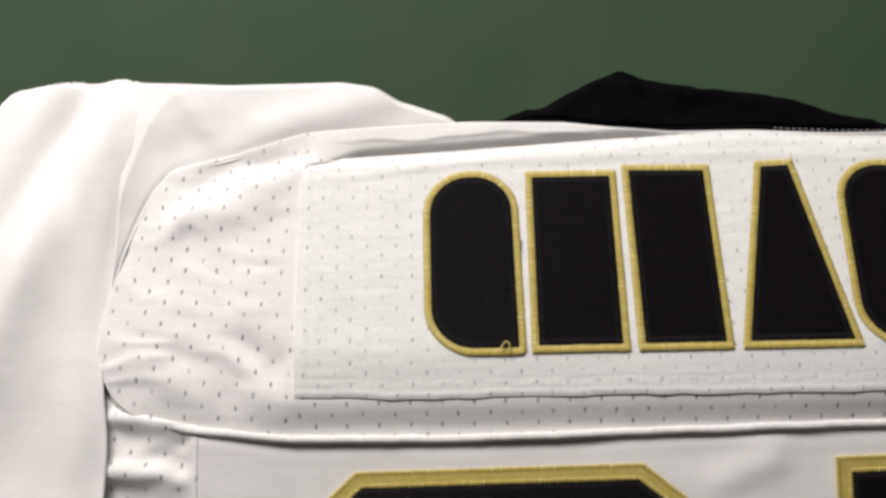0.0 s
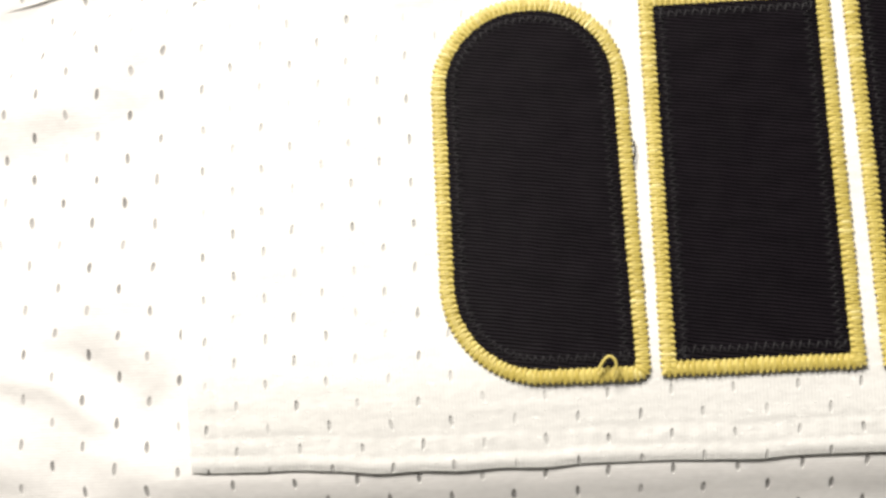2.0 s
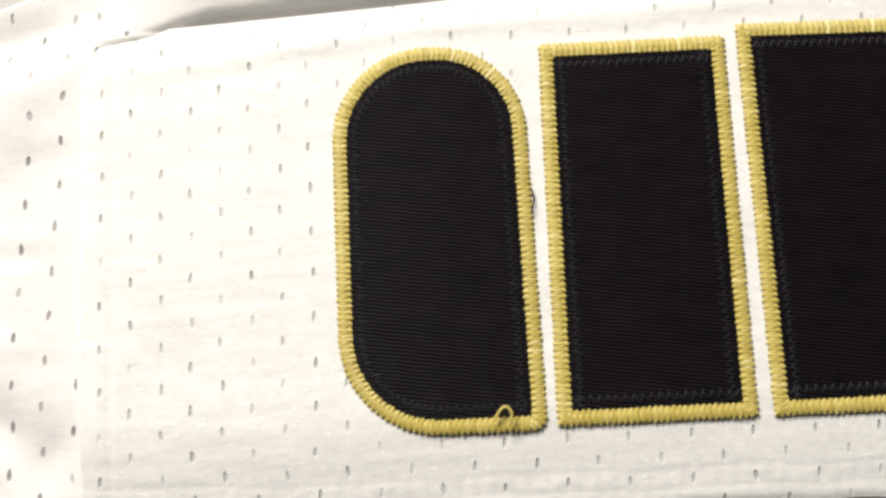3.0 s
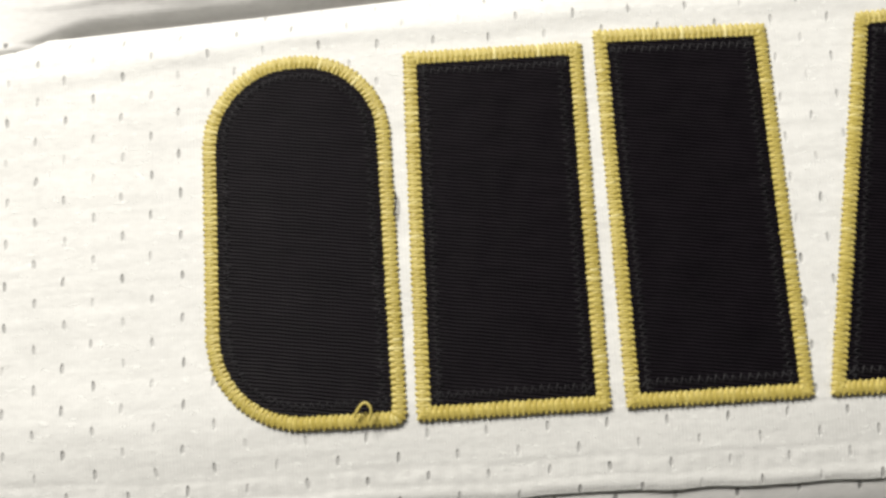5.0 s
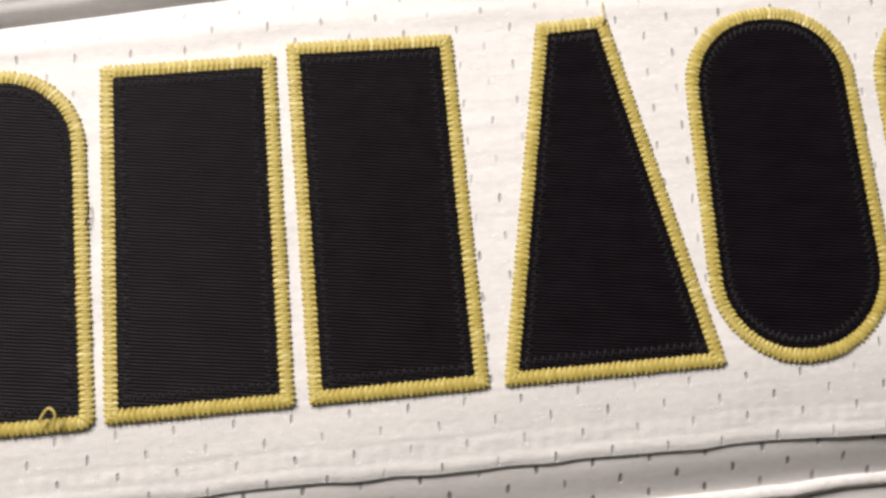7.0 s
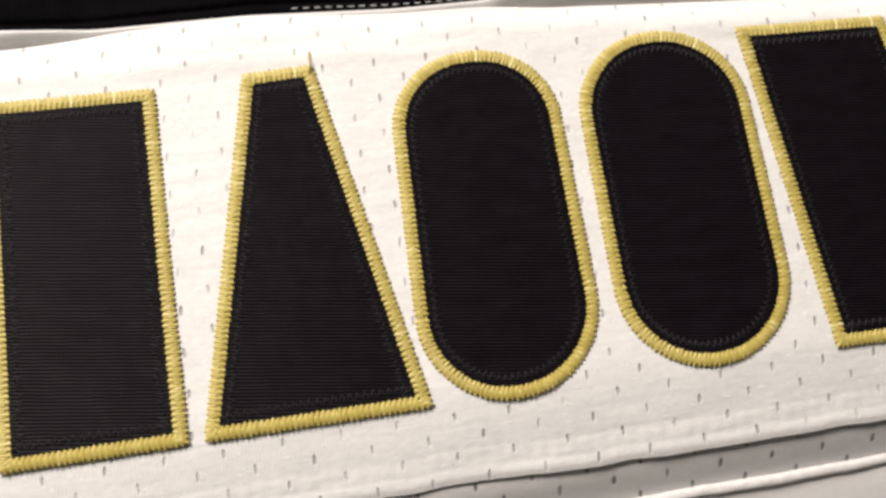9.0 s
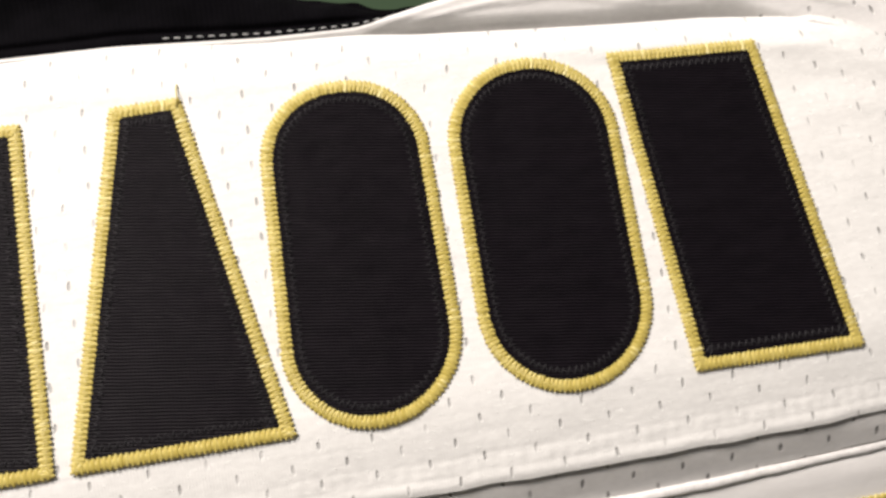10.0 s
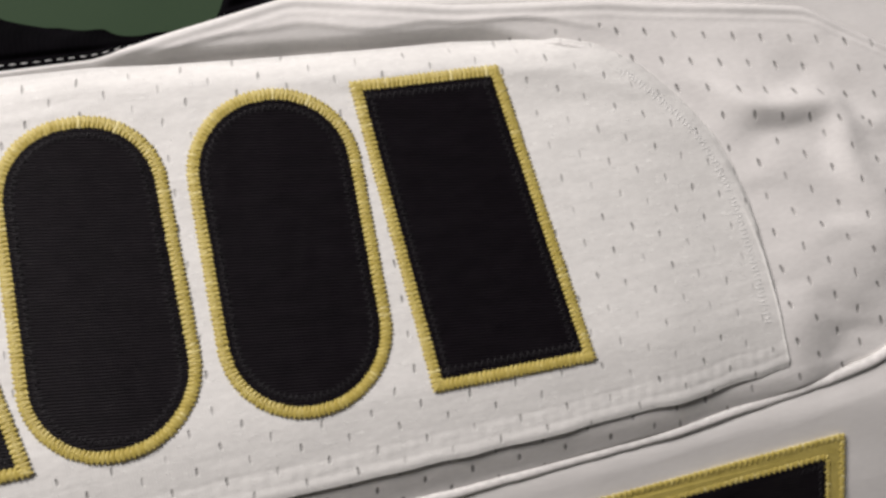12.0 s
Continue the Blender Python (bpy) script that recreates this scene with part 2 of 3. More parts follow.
def soft_shade(mesh):
    mesh.polygons.foreach_set("use_smooth", [True] * len(mesh.polygons))


def block(name, lo, hi, material, parent=None, bevel=0.0, label=""):
    bm = bmesh.new()
    bmesh.ops.create_cube(bm, size=1)
    for v in bm.verts:
        v.co = Vector([lo[i] + (v.co[i] + 0.5) * (hi[i] - lo[i]) for i in range(3)])
    if bevel:
        bmesh.ops.bevel(bm, geom=bm.edges[:], offset=bevel, segments=3, affect="EDGES")
    return part(name, bm, material, parent, label)


def curve(*points, soft=4.0):
    """A smooth line y(x) through a few places, in millimetres."""
    px, py = np.array(points, float).T
    steps = np.linspace(-soft, soft, 9)
    return lambda x: np.mean([np.interp(np.asarray(x, float) + s, px, py) for s in steps], axis=0)


def rand_grid(ix, iy, seed):
    v = np.sin(ix * 127.1 + iy * 311.7 + seed * 74.7) * 43758.5453
    return v - np.floor(v)


def rough_field(x, y, size, seed=0, turn=0.0):
    """Smooth random relief, -1 to 1, with lumps of that size (one number or two)."""
    sx, sy = size if isinstance(size, tuple) else (size, size)
    c, s = math.cos(radians(turn)), math.sin(radians(turn))
    u, v = (x * c + y * s) / sx, (-x * s + y * c) / sy
    iu, iv = np.floor(u), np.floor(v)
    fu, fv = u - iu, v - iv
    fu, fv = fu * fu * (3 - 2 * fu), fv * fv * (3 - 2 * fv)
    a, b = rand_grid(iu, iv, seed), rand_grid(iu + 1, iv, seed)
    d, e = rand_grid(iu, iv + 1, seed), rand_grid(iu + 1, iv + 1, seed)
    return 2 * (a * (1 - fu) * (1 - fv) + b * fu * (1 - fv) + d * (1 - fu) * fv + e * fu * fv) - 1


def step(a, b, x):
    f = np.clip((x - a) / (b - a), 0, 1)
    return f * f * (3 - 2 * f)


def ridge(x, y, ax, ay, bx, by, width, height):
    """A fold along the line from a to b, fading at its ends."""
    dx, dy = bx - ax, by - ay
    size = math.hypot(dx, dy)
    along = ((x - ax) * dx + (y - ay) * dy) / size
    off = ((x - ax) * -dy + (y - ay) * dx) / size
    ends = step(-0.25 * size, 0.25 * size, along) * (1 - step(0.75 * size, 1.25 * size, along))
    return height * ends * np.exp(-((off / width) ** 2))


def sheet(name, x0, x1, low, high, height, material, parent, nx, ny, thick=0.7, label="", xs=None):
    """A piece of cloth between two edge lines, with the relief height(x, y); millimetres."""
    x = np.linspace(x0, x1, nx) if xs is None else xs
    nx = len(x)
    t = np.linspace(0, 1, ny)
    lo, hi = low(x), high(x)
    gx = np.repeat(x[:, None], ny, 1)
    gy = lo[:, None] + (hi - lo)[:, None] * t[None, :]
    gz = height(gx, gy)
    top = np.stack([gx, gy, gz], -1).reshape(-1, 3) * MM
    i = np.arange((nx - 1) * ny).reshape(nx - 1, ny)[:, :-1].ravel()
    faces = np.stack([i, i + ny, i + ny + 1, i + 1], -1)
    mesh = bpy.data.meshes.new(name)
    mesh.from_pydata(top.tolist(), [], faces.tolist())
    soft_shade(mesh)
    ob = link(name, mesh, material, parent, label)
    solid = ob.modifiers.new("thickness", "SOLIDIFY")
    solid.thickness, solid.offset = thick * MM, -1
    return ob


def tube(name, points, radius, material, parent, label="", sides=10):
    """A cord along a line of places in millimetres."""
    pts = np.array(points, float)
    along = np.gradient(pts, axis=0)
    along /= np.linalg.norm(along, axis=1)[:, None]
    side = np.cross(along, (0, 0, 1))
    side /= np.linalg.norm(side, axis=1)[:, None]
    up = np.cross(side, along)
    a = np.linspace(0, 2 * np.pi, sides, endpoint=False)
    ring = pts[:, None, :] + radius * (np.cos(a)[None, :, None] * side[:, None, :] + 0.8 * np.sin(a)[None, :, None] * up[:, None, :])
    verts = (ring.reshape(-1, 3) * MM).tolist()
    faces = []
    for k in range(len(pts) - 1):
        for j in range(sides):
            n2 = (j + 1) % sides
            faces.append((k * sides + j, k * sides + n2, (k + 1) * sides + n2, (k + 1) * sides + j))
    mesh = bpy.data.meshes.new(name)
    mesh.from_pydata(verts, [], faces)
    soft_shade(mesh)
    return link(name, mesh, material, parent, label)


# ---------------------------------------------------------------- room and table
TABLE = -0.028
block("floor", (-2.2, -2.0, TABLE - 0.80), (2.2, 2.4, TABLE - 0.75), m_floor)
block("ceiling", (-2.2, -2.0, 1.70), (2.2, 2.4, 1.76), m_wall)
for wall, lo, hi in (("wall_north", (-2.3, 2.4, TABLE - 0.8), (2.3, 2.5, 1.76)), ("wall_south", (-2.3, -2.1, TABLE - 0.8), (2.3, -2.0, 1.76)),
                     ("wall_west", (-2.3, -2.0, TABLE - 0.8), (-2.2, 2.4, 1.76)), ("wall_east", (2.2, -2.0, TABLE - 0.8), (2.3, 2.4, 1.76))):
    tagged(block(wall, lo, hi, m_wall), "plain pale painted wall of the room", "wall", kind="structure")
tagged(bpy.data.objects["floor"], "plain grey floor of the room", "floor", kind="structure")
tagged(bpy.data.objects["ceiling"], "plain pale painted ceiling of the room", "ceiling", kind="structure")

table = tagged(new("table"), "table with a plain matt olive-green top under the jersey", "table")
table.location = (0, 0.05, TABLE - 0.75)


def under(ob, parent):
    ob.parent = parent
    ob.matrix_parent_inverse = Matrix.Translation(-Vector(parent.location))
    return ob


under(block("tabletop", (-0.8, -0.45, TABLE - 0.03), (0.8, 0.6, TABLE), m_green, None, 0.004), table)
for lx in (-0.74, 0.70):
    for ly in (-0.40, 0.50):
        under(block("leg", (lx, ly, TABLE - 0.75), (lx + 0.04, ly + 0.04, TABLE - 0.03), m_steel, None, 0.003), table)

# ---------------------------------------------------------------- the jersey
jersey = tagged(new("jersey"), "white sports jersey with black and gold lettering, creased on a table", "jersey")

# edge lines of the panels, in millimetres
plate_hem = curve((-116, -13), (-82, -14.5), (0, -14.5), (80, -15), (131, -16), (182, -15.5), (212, -14.8), (240, -12.5))


def plate_low(x):
    return plate_hem(x) + 0.3 * rough_field(np.asarray(x, float), np.asarray(x, float) * 0, 7, 2)


plate_high = curve((-117, 73), (-60, 76), (0, 80), (50, 81.5), (80, 79), (100, 78.5), (127, 76.5), (152, 75), (174, 74), (198, 71.5), (207, 68.5), (216, 62.5), (224, 54), (231, 44), (235.2, 33), (237.4, 20), (238.6, -12), soft=1.2)
piping_line = curve((-184, 3), (-180, -9), (-172, -17), (-146, -22.7), (-115, -25.9), (-63, -26.3), (0, -25.6), (80, -24), (156, -23), (208, -21), (237, -18.8), (263, -15.5), (330, 5), soft=3)
yoke_high = curve((-184, 4), (-181, 29), (-176, 49), (-172, 60), (-164, 71), (-135, 78), (-115, 84), (-56, 87), (-20, 86), (0, 83.5), (20, 82.2), (50, 82.5), (80, 80.5), (100, 80.3), (108, 82), (115, 83.5), (127, 85.5), (141, 88), (160, 84.5), (176, 81.5), (202, 79), (211, 78.5), (262, 71), (270, 66), (282, 59), (330, 25), soft=2.5)


def plate_height(x, y):
    """The flat name panel: creases, a rolled top edge and a stitched hem below."""
    top = plate_high(x)
    d = top - y
    z = -0.5 - (2.6 - 1.4 * step(10, 30, x) * (1 - step(95, 115, x)) - 2.1 * step(190, 215, x)) * np.exp(-((d / 3.2) ** 2)) + 0.12 * rough_field(x, y, (45, 9), 3, 3) + (0.04 + 0.12 * step(14, 4, d)) * rough_field(x, y, (18, 2.2), 5, 2)
    z = z + 0.35 * np.exp(-(((d - 8 - 1.5 * np.sin(x / 31)) / 2.0) ** 2)) * (0.6 + 0.6 * rough_field(x, y, 40, 9))
    e = y - plate_low(x)
    z = z - 0.06 * np.exp(-(((e - 3.0) / 0.6) ** 2)) - 0.05 * np.exp(-(((e - 6.2) / 0.6) ** 2)) - 0.45 * np.exp(-((e / 0.9) ** 2))
    z = z - 2.3 * step(4, -17, y)
    z = z + (0.03 * np.sin(x * 2.2) + 0.05 * rough_field(x, y, (2.4, 1.5), 6)) * np.exp(-(((e - 4.6) / 2.2) ** 2))
    # the far end bows down, with slack creases towards the rounded corner
    z = z - 1.7 * step(205, 238, x) + ridge(x, y, 186, 66, 226, 48, 5, 0.55) + ridge(x, y, 196, 52, 228, 44, 4, 0.3) - ridge(x, y, 190, 58, 226, 51, 4, 0.35)
    z = z - 0.25 * np.exp(-(((x + 116) / 1.5) ** 2)) - 0.1 * np.exp(-(((x + 111) / 0.6) ** 2))
    return z


def yoke_height(x, y):
    """The perforated panel under and round the name panel."""
    low, high, top = piping_line(x), yoke_high(x), plate_high(x)
    z = -1.5 - 2.0 * step(0, -17, y) - 3.2 * step(-118, -176, x) - 1.7 * step(198, 230, x) - 1.8 * step(240, 300, x)
    # pressed down where the name panel lies on it
    under = step(0, 4, np.minimum(np.minimum(x + 114.5, 236.5 - x), np.minimum(y - plate_hem(x) - 1, top - y - 1.5 + 5 * step(-114, -92, x) * (1 - step(180, 204, x)))))
    z = z - 2.6 * under
    z = z - 5.0 * step(-9, -29, y) * step(-185, -150, x) * (1 - step(-140, -110, x)) - (4.4 + 0.9 * step(-20, 110, x)) * step(-13.5, -26, y) * step(-140, -110, x)
    # behind the name panel the cloth rises to a turned-over rim
    width = np.maximum(high - top, 1.0)
    band = np.clip((y - top + 1) / (width + 1), 0, 1)
    inside = step(-114, -88, x) * (1 - step(196, 218, x)) * (1 - 0.8 * step(0, 25, x) * (1 - step(100, 116, x)))
    bend = 0.5 + 0.07 * np.sin(x / 9.0) + 0.03 * np.sin(x / 3.7)
    rise = -0.38 * width * (bend - np.minimum(band, bend)) + 0.5 * step(bend - 0.01, bend + 0.05, band) + 0.25 * rough_field(x, y, (24, 4), 17, 5)
    z = z + inside * np.where(y > top - 1, rise, 0)
    z = z + 0.4 * step(-40, 60, x) * np.exp(-(((high - y - 1.1) / 0.8) ** 2)) + 0.15 * step(-40, 60, x) * np.exp(-(((high - y - 3.4) / 0.6) ** 2))
    # soft creases of the loose cloth at both ends
    x, y = x + 3.5 * rough_field(x, y, 17, 91), y + 3.0 * rough_field(x, y, 13, 92)
    loose = np.maximum(1 - step(-124, -114, x), step(226, 242, x))
    z = z + loose * (0.6 * rough_field(x, y, (28, 10), 11, -25) + 0.2 * rough_field(x, y, (12, 4), 12, -10))
    z = z + ridge(x, y, -166, 46, -120, 69, 7, 2.2) + ridge(x, y, -160, 60, -118, 79, 6.5, -2.5)
    z = z + ridge(x, y, -138, 8, -118, -7, 5.5, -2.0) + ridge(x, y, -158, 2, -132, -12, 6, -1.9)
    z = z + ridge(x, y, -180, 1, -158, 0, 1.8, 0.35) + ridge(x, y, -180, 7, -158, 6, 1.6, 0.3) + ridge(x, y, -180, -6, -154, -8, 2.0, 0.3)
    z = z + ridge(x, y, 236, 51, 266, 47, 4.6, 1.4) - ridge(x, y, 236, 40, 266, 38, 5.2, 0.8) + ridge(x, y, 224, 58, 244, 49, 3.5, 0.6)
    z = z - ridge(x, y, 252, 58, 274, 46, 5, 1.2) + ridge(x, y, 266, 44, 268, 14, 4.5, 1.3)
    z = z - 3.0 * step(7, -13, y - 0.35 * (x - 252)) * step(240, 258, x)
    return z


def body_height(x, y):
    low = piping_line(x)
    d = low - y
    z = -8.2 - (0.2 + 0.1 * step(20, 150, x)) * np.clip(-24 - y, 0, 44) + 0.35 * rough_field(x, y, (60, 22), 21, 12) + 0.2 * rough_field(x, y, (22, 8), 22, -8)
    z = z + ridge(x, y, 22, -44, 48, -34, 6, 1.2)
    wander = d + 0.8 * rough_field(x, y * 0, 30, 23)
    z = z - (0.1 + 0.3 * step(0, 120, x)) * np.exp(-(((wander - 3.6) / 1.0) ** 2)) + 0.25 * np.exp(-(((wander - 5.2) / 1.3) ** 2))
    return z - 1.5 * step(-140, -175, x)


def side_height(x, y):
    """The crumpled side strip: it meets the back panel flush at its edge."""
    edge = step(-148, -155, x) * (1 - step(-184, -192, x))
    z = body_height(x, y) + 0.2 + 1.2 * step(-150, -185, x)
    return z + edge * (2.3 * rough_field(x, y, (24, 6), 31, -6) + 0.6 * rough_field(x, y, (9, 3), 32))


def shoulder_height(x, y):
    d = y - yoke_high(x)
    z = -4.2 + 0.1 * np.clip(d, 0, 30) - 0.4 * np.exp(-((d / 2.5) ** 2)) + 0.9 * rough_field(x, y, (40, 16), 51, 20)
    z = z + ridge(x, y, -164, 104, -150, 82, 4, 1.0) + ridge(x, y, -140, 84, -80, 98, 7, 1.2)
    return z - 7.0 * step(-5, 2, y - shoulder_high(x))


def shoulder_right_height(x, y):
    d = y - yoke_high(x)
    z = -2.3 - 1.7 * step(198, 230, x) - 1.8 * step(240, 300, x) - 0.35 * np.exp(-((d / 1.6) ** 2)) + 0.5 * rough_field(x, y, (40, 12), 61, -18) + 0.2 * rough_field(x, y, (20, 4), 62, -14)
    z = z + ridge(x, y, 150, 86, 235, 75, 1.6, 0.7)
    return z - 6.0 * step(150, 136, x)


sleeve_high = curve((-330, 70), (-250, 88), (-232, 100), (-227, 107), (-210, 110.5), (-187, 112), (-180, 108.5), (-150, 106.5), soft=2)
shoulder_high = curve((-182, 109), (-145, 107), (-103, 108), (-90, 105.5), (-81, 99.5), (-72, 97), (-62, 93.5), (-55, 87.5), soft=2)

xs_left = np.concatenate([np.linspace(-183.5, -165, 70), np.linspace(-164.6, 325, 800)])
sheet("yoke_panel", 0, 0, piping_line, yoke_high, yoke_height, m_mesh, jersey, 0, 220, 0.5, "perforated white mesh panel with a slit pattern", xs_left)
# added sheet: its grey colour darkens the slits as shade would
sheet("slit_shade", -183, 325, lambda x: piping_line(x) + 0.5, lambda x: yoke_high(x) - 0.5, lambda x, y: yoke_height(x, y) - 2.2, m_slit_shade, jersey, 300, 120, 0.5, "added grey sheet, shade seen through the mesh slits")
xs_plate = np.concatenate([np.linspace(-116, 195, 620), np.linspace(195.4, 238.4, 190)])
sheet("nameplate", 0, 0, plate_low, plate_high, plate_height, m_plate, jersey, 0, 260, 0.7, "flat white knit name panel with a stitched hem", xs_plate)
sheet("body_panel", -149.5, 330, lambda x: x * 0 - 330, lambda x: piping_line(x) - 0.5, body_height, m_smooth, jersey, 360, 150, 0.6, "smooth white back panel")
sheet("side_panel", -192, -148.5, lambda x: x * 0 - 330, lambda x: piping_line(x) + 1.0, side_height, m_mesh, jersey, 70, 200, 0.5, "crumpled perforated mesh side strip")


def sleeve_seam(y):
    return -181 + 0.0027 * np.maximum(y - 5, 0) ** 2 + 3 * step(0, -30, y)


def sleeve_sheet():
    ny, nx = 260, 170
    ys = np.linspace(-150, 112, ny)
    t = np.linspace(0, 1, nx)
    right = sleeve_seam(ys)
    gx = -330 + (right[:, None] + 330) * t[None, :]
    gy = np.minimum(ys[:, None] + 0 * gx, sleeve_high(gx))
    gz = sleeve_height(gx, gy)
    top = np.stack([gx, gy, gz], -1).reshape(-1, 3) * MM
    i = np.arange((ny - 1) * nx).reshape(ny - 1, nx)[:, :-1].ravel()
    mesh = bpy.data.meshes.new("sleeve")
    mesh.from_pydata(top.tolist(), [], np.stack([i, i + 1, i + nx + 1, i + nx], -1).tolist())
    soft_shade(mesh)
    ob = link("sleeve", mesh, m_smooth, jersey, "smooth white sleeve with long soft folds")
    solid = ob.modifiers.new("thickness", "SOLIDIFY")
    solid.thickness, solid.offset = 0.6 * MM, -1


def sleeve_height(x, y):
    d = sleeve_seam(y) - x
    z = -2.6 - 2.3 * np.exp(-((d / 7.0) ** 2)) + 1.6 * rough_field(x, y, (70, 20), 41, 68)
    folds = ridge(x, y, -186, 104, -230, -20, 10, 3.6) + ridge(x, y, -196, 110, -236, 20, 8, -3.5)
    folds = folds + ridge(x, y, -192, 106, -182, 40, 6.5, 1.0) + ridge(x, y, -215, 104, -212, 20, 9, 2.8) + ridge(x, y, -203, 95, -199, 55, 4, -1.2)
    z = z + folds * (1 - np.exp(-((d / 9.0) ** 2)))
    return z - 6.0 * step(-4.5, 1, y - sleeve_high(x)) - 6.0 * step(-225, -300, x) - 4.5 * step(5, -45, y)


sleeve_sheet()
sheet("shoulder_panel", -181, -55, lambda x: np.minimum(yoke_high(x) - 2, shoulder_high(x) - 0.5), shoulder_high, shoulder_height, m_smooth, jersey, 220, 90, 0.6, "smooth white shoulder panel, folded over")
sheet("shoulder_panel", 136, 330, lambda x: yoke_high(x) - 2, lambda x: np.minimum(yoke_high(x) + 70, 86 + (x - 136) * 1.2), shoulder_right_height, m_smooth, jersey, 260, 100, 0.6, "smooth white shoulder panel beside the collar")

px = np.concatenate([np.linspace(-183.5, -165, 60), np.linspace(-164, 325, 330)])
piping = tube("piping", np.stack([px, piping_line(px) - 0.6 + 0.3 * rough_field(px, px * 0, 14, 71) + 0.12 * rough_field(px, px * 0, 3, 73), -7.8 - 0.6 * step(-20, 110, px) + 0.3 * rough_field(px, px * 0, 22, 72) - 1.2 * step(-140, -180, px)], -1), 1.35, m_cord, jersey, "raised white corded seam")

# ---- black collar with a row of white stitches
collar_high = curve((-58, 92), (-46, 90), (-38, 94), (-26, 96.5), (-15, 103), (0, 110.5), (7, 112), (15, 107.5), (34, 104), (53, 102), (70, 98.5), (82, 94), (91, 91), (97, 90), (107, 87.5), (113, 87), (120, 87), (125, 89), (131, 101), (140, 125), (150, 140), soft=1.2)
collar_low = curve((-58, 84.5), (-20, 83.5), (0, 81), (50, 80), (80, 78.5), (100, 78.5), (115, 81), (127, 83), (141, 86), (150, 92), (158, 120), soft=2)


def collar_height(x, y):
    d = collar_high(x) + 0.8 * rough_field(x, y * 0, 6, 83) - y
    z = -4.2 - 5.5 * np.exp(-((d / 3.0) ** 2)) + 0.8 * rough_field(x, y, (30, 8), 81, 15)
    return z - 0.8 * np.exp(-((y - yoke_high(x) - 3.2) / 0.7) ** 2) + ridge(x, y, 0, 104, 60, 94, 4, 1.2)


collar = sheet("collar", -58, 156, collar_low, lambda x: np.maximum(collar_high(x) + 0.5 * rough_field(x, x * 0, 4, 84), collar_low(x) + 0.5), collar_height, m_black, jersey, 420, 90, 1.0, "black ribbed knit collar band")


def stitch_mesh(size, width):
    """One short rounded thread lying along x."""
    bm = bmesh.new()
    bmesh.ops.create_uvsphere(bm, u_segments=8, v_segments=5, radius=0.5)
    for v in bm.verts:
        v.co = Vector((v.co.x * size, v.co.y * width, v.co.z * width * 0.7))
    mesh = bpy.data.meshes.new("stitch")
    bm.to_mesh(mesh)
    bm.free()
    mesh.materials.append(m_white_thread)
    soft_shade(mesh)
    return mesh


dash = stitch_mesh(1.5 * MM, 0.2 * MM)
for k in range(28):
    x = 60 + k * 2.3
    y = float(yoke_high(x)) + 1.9
    slope = math.atan2(float(yoke_high(x + 1) - yoke_high(x - 1)), 2)
    z = float(collar_height(np.array(x), np.array(y)))
    stitch = new("stitch", dash)
    stitch.parent = collar
    stitch.matrix_basis = Matrix.Translation((x * MM, y * MM, (z + 0.1) * MM)) @ Matrix.Rotation(slope, 4, "Z")

# ---- sewn-on patches


def rounded(corners, radii, spacing=0.36):
    """An outline with rounded corners, walked anticlockwise at an even spacing; millimetres."""
    pts = []
    count = len(corners)
    for k in range(count):
        p, q, r = (np.array(corners[(k + j) % count], float) for j in (-1, 0, 1))
        a, b = (p - q) / np.linalg.norm(p - q), (r - q) / np.linalg.norm(r - q)
        half = math.acos(np.clip(np.dot(a, b), -1, 1)) / 2
        cut = radii[k] / math.tan(half)
        mid = (a + b) / np.linalg.norm(a + b) * radii[k] / math.sin(half) + q
        u, w = q + a * cut - mid, q + b * cut - mid
        t0, t1 = math.atan2(u[1], u[0]), math.atan2(w[1], w[0])
        turn = (t1 - t0 + math.pi) % (2 * math.pi) - math.pi
        for s in np.linspace(0, 1, 14):
            pts.append(mid + radii[k] * np.array((math.cos(t0 + turn * s), math.sin(t0 + turn * s))))
    pts = np.array(pts + pts[:1])
    run = np.r_[0, np.cumsum(np.linalg.norm(np.diff(pts, axis=0), axis=1))]
    at = np.linspace(0, run[-1], int(run[-1] / spacing), endpoint=False)
    return np.stack([np.interp(at, run, pts[:, 0]), np.interp(at, run, pts[:, 1])], -1)


def inset(corners, d):
    """The corners of the same outline, moved inwards by d on every side."""
    out = []
    count = len(corners)
    for k in range(count):
        p, q, r = (np.array(corners[(k + j) % count], float) for j in (-1, 0, 1))
        a, b = (q - p) / np.linalg.norm(q - p), (r - q) / np.linalg.norm(r - q)
        m, w = np.array((-a[1], a[0])), np.array((-b[1], b[0]))
        out.append(tuple(q + (m + w) / (1 + np.dot(m, w)) * d))
    return out


def inward(line):
    d = np.roll(line, -1, 0) - np.roll(line, 1, 0)
    d /= np.linalg.norm(d, axis=1)[:, None]
    return np.stack([-d[:, 1], d[:, 0]], -1)


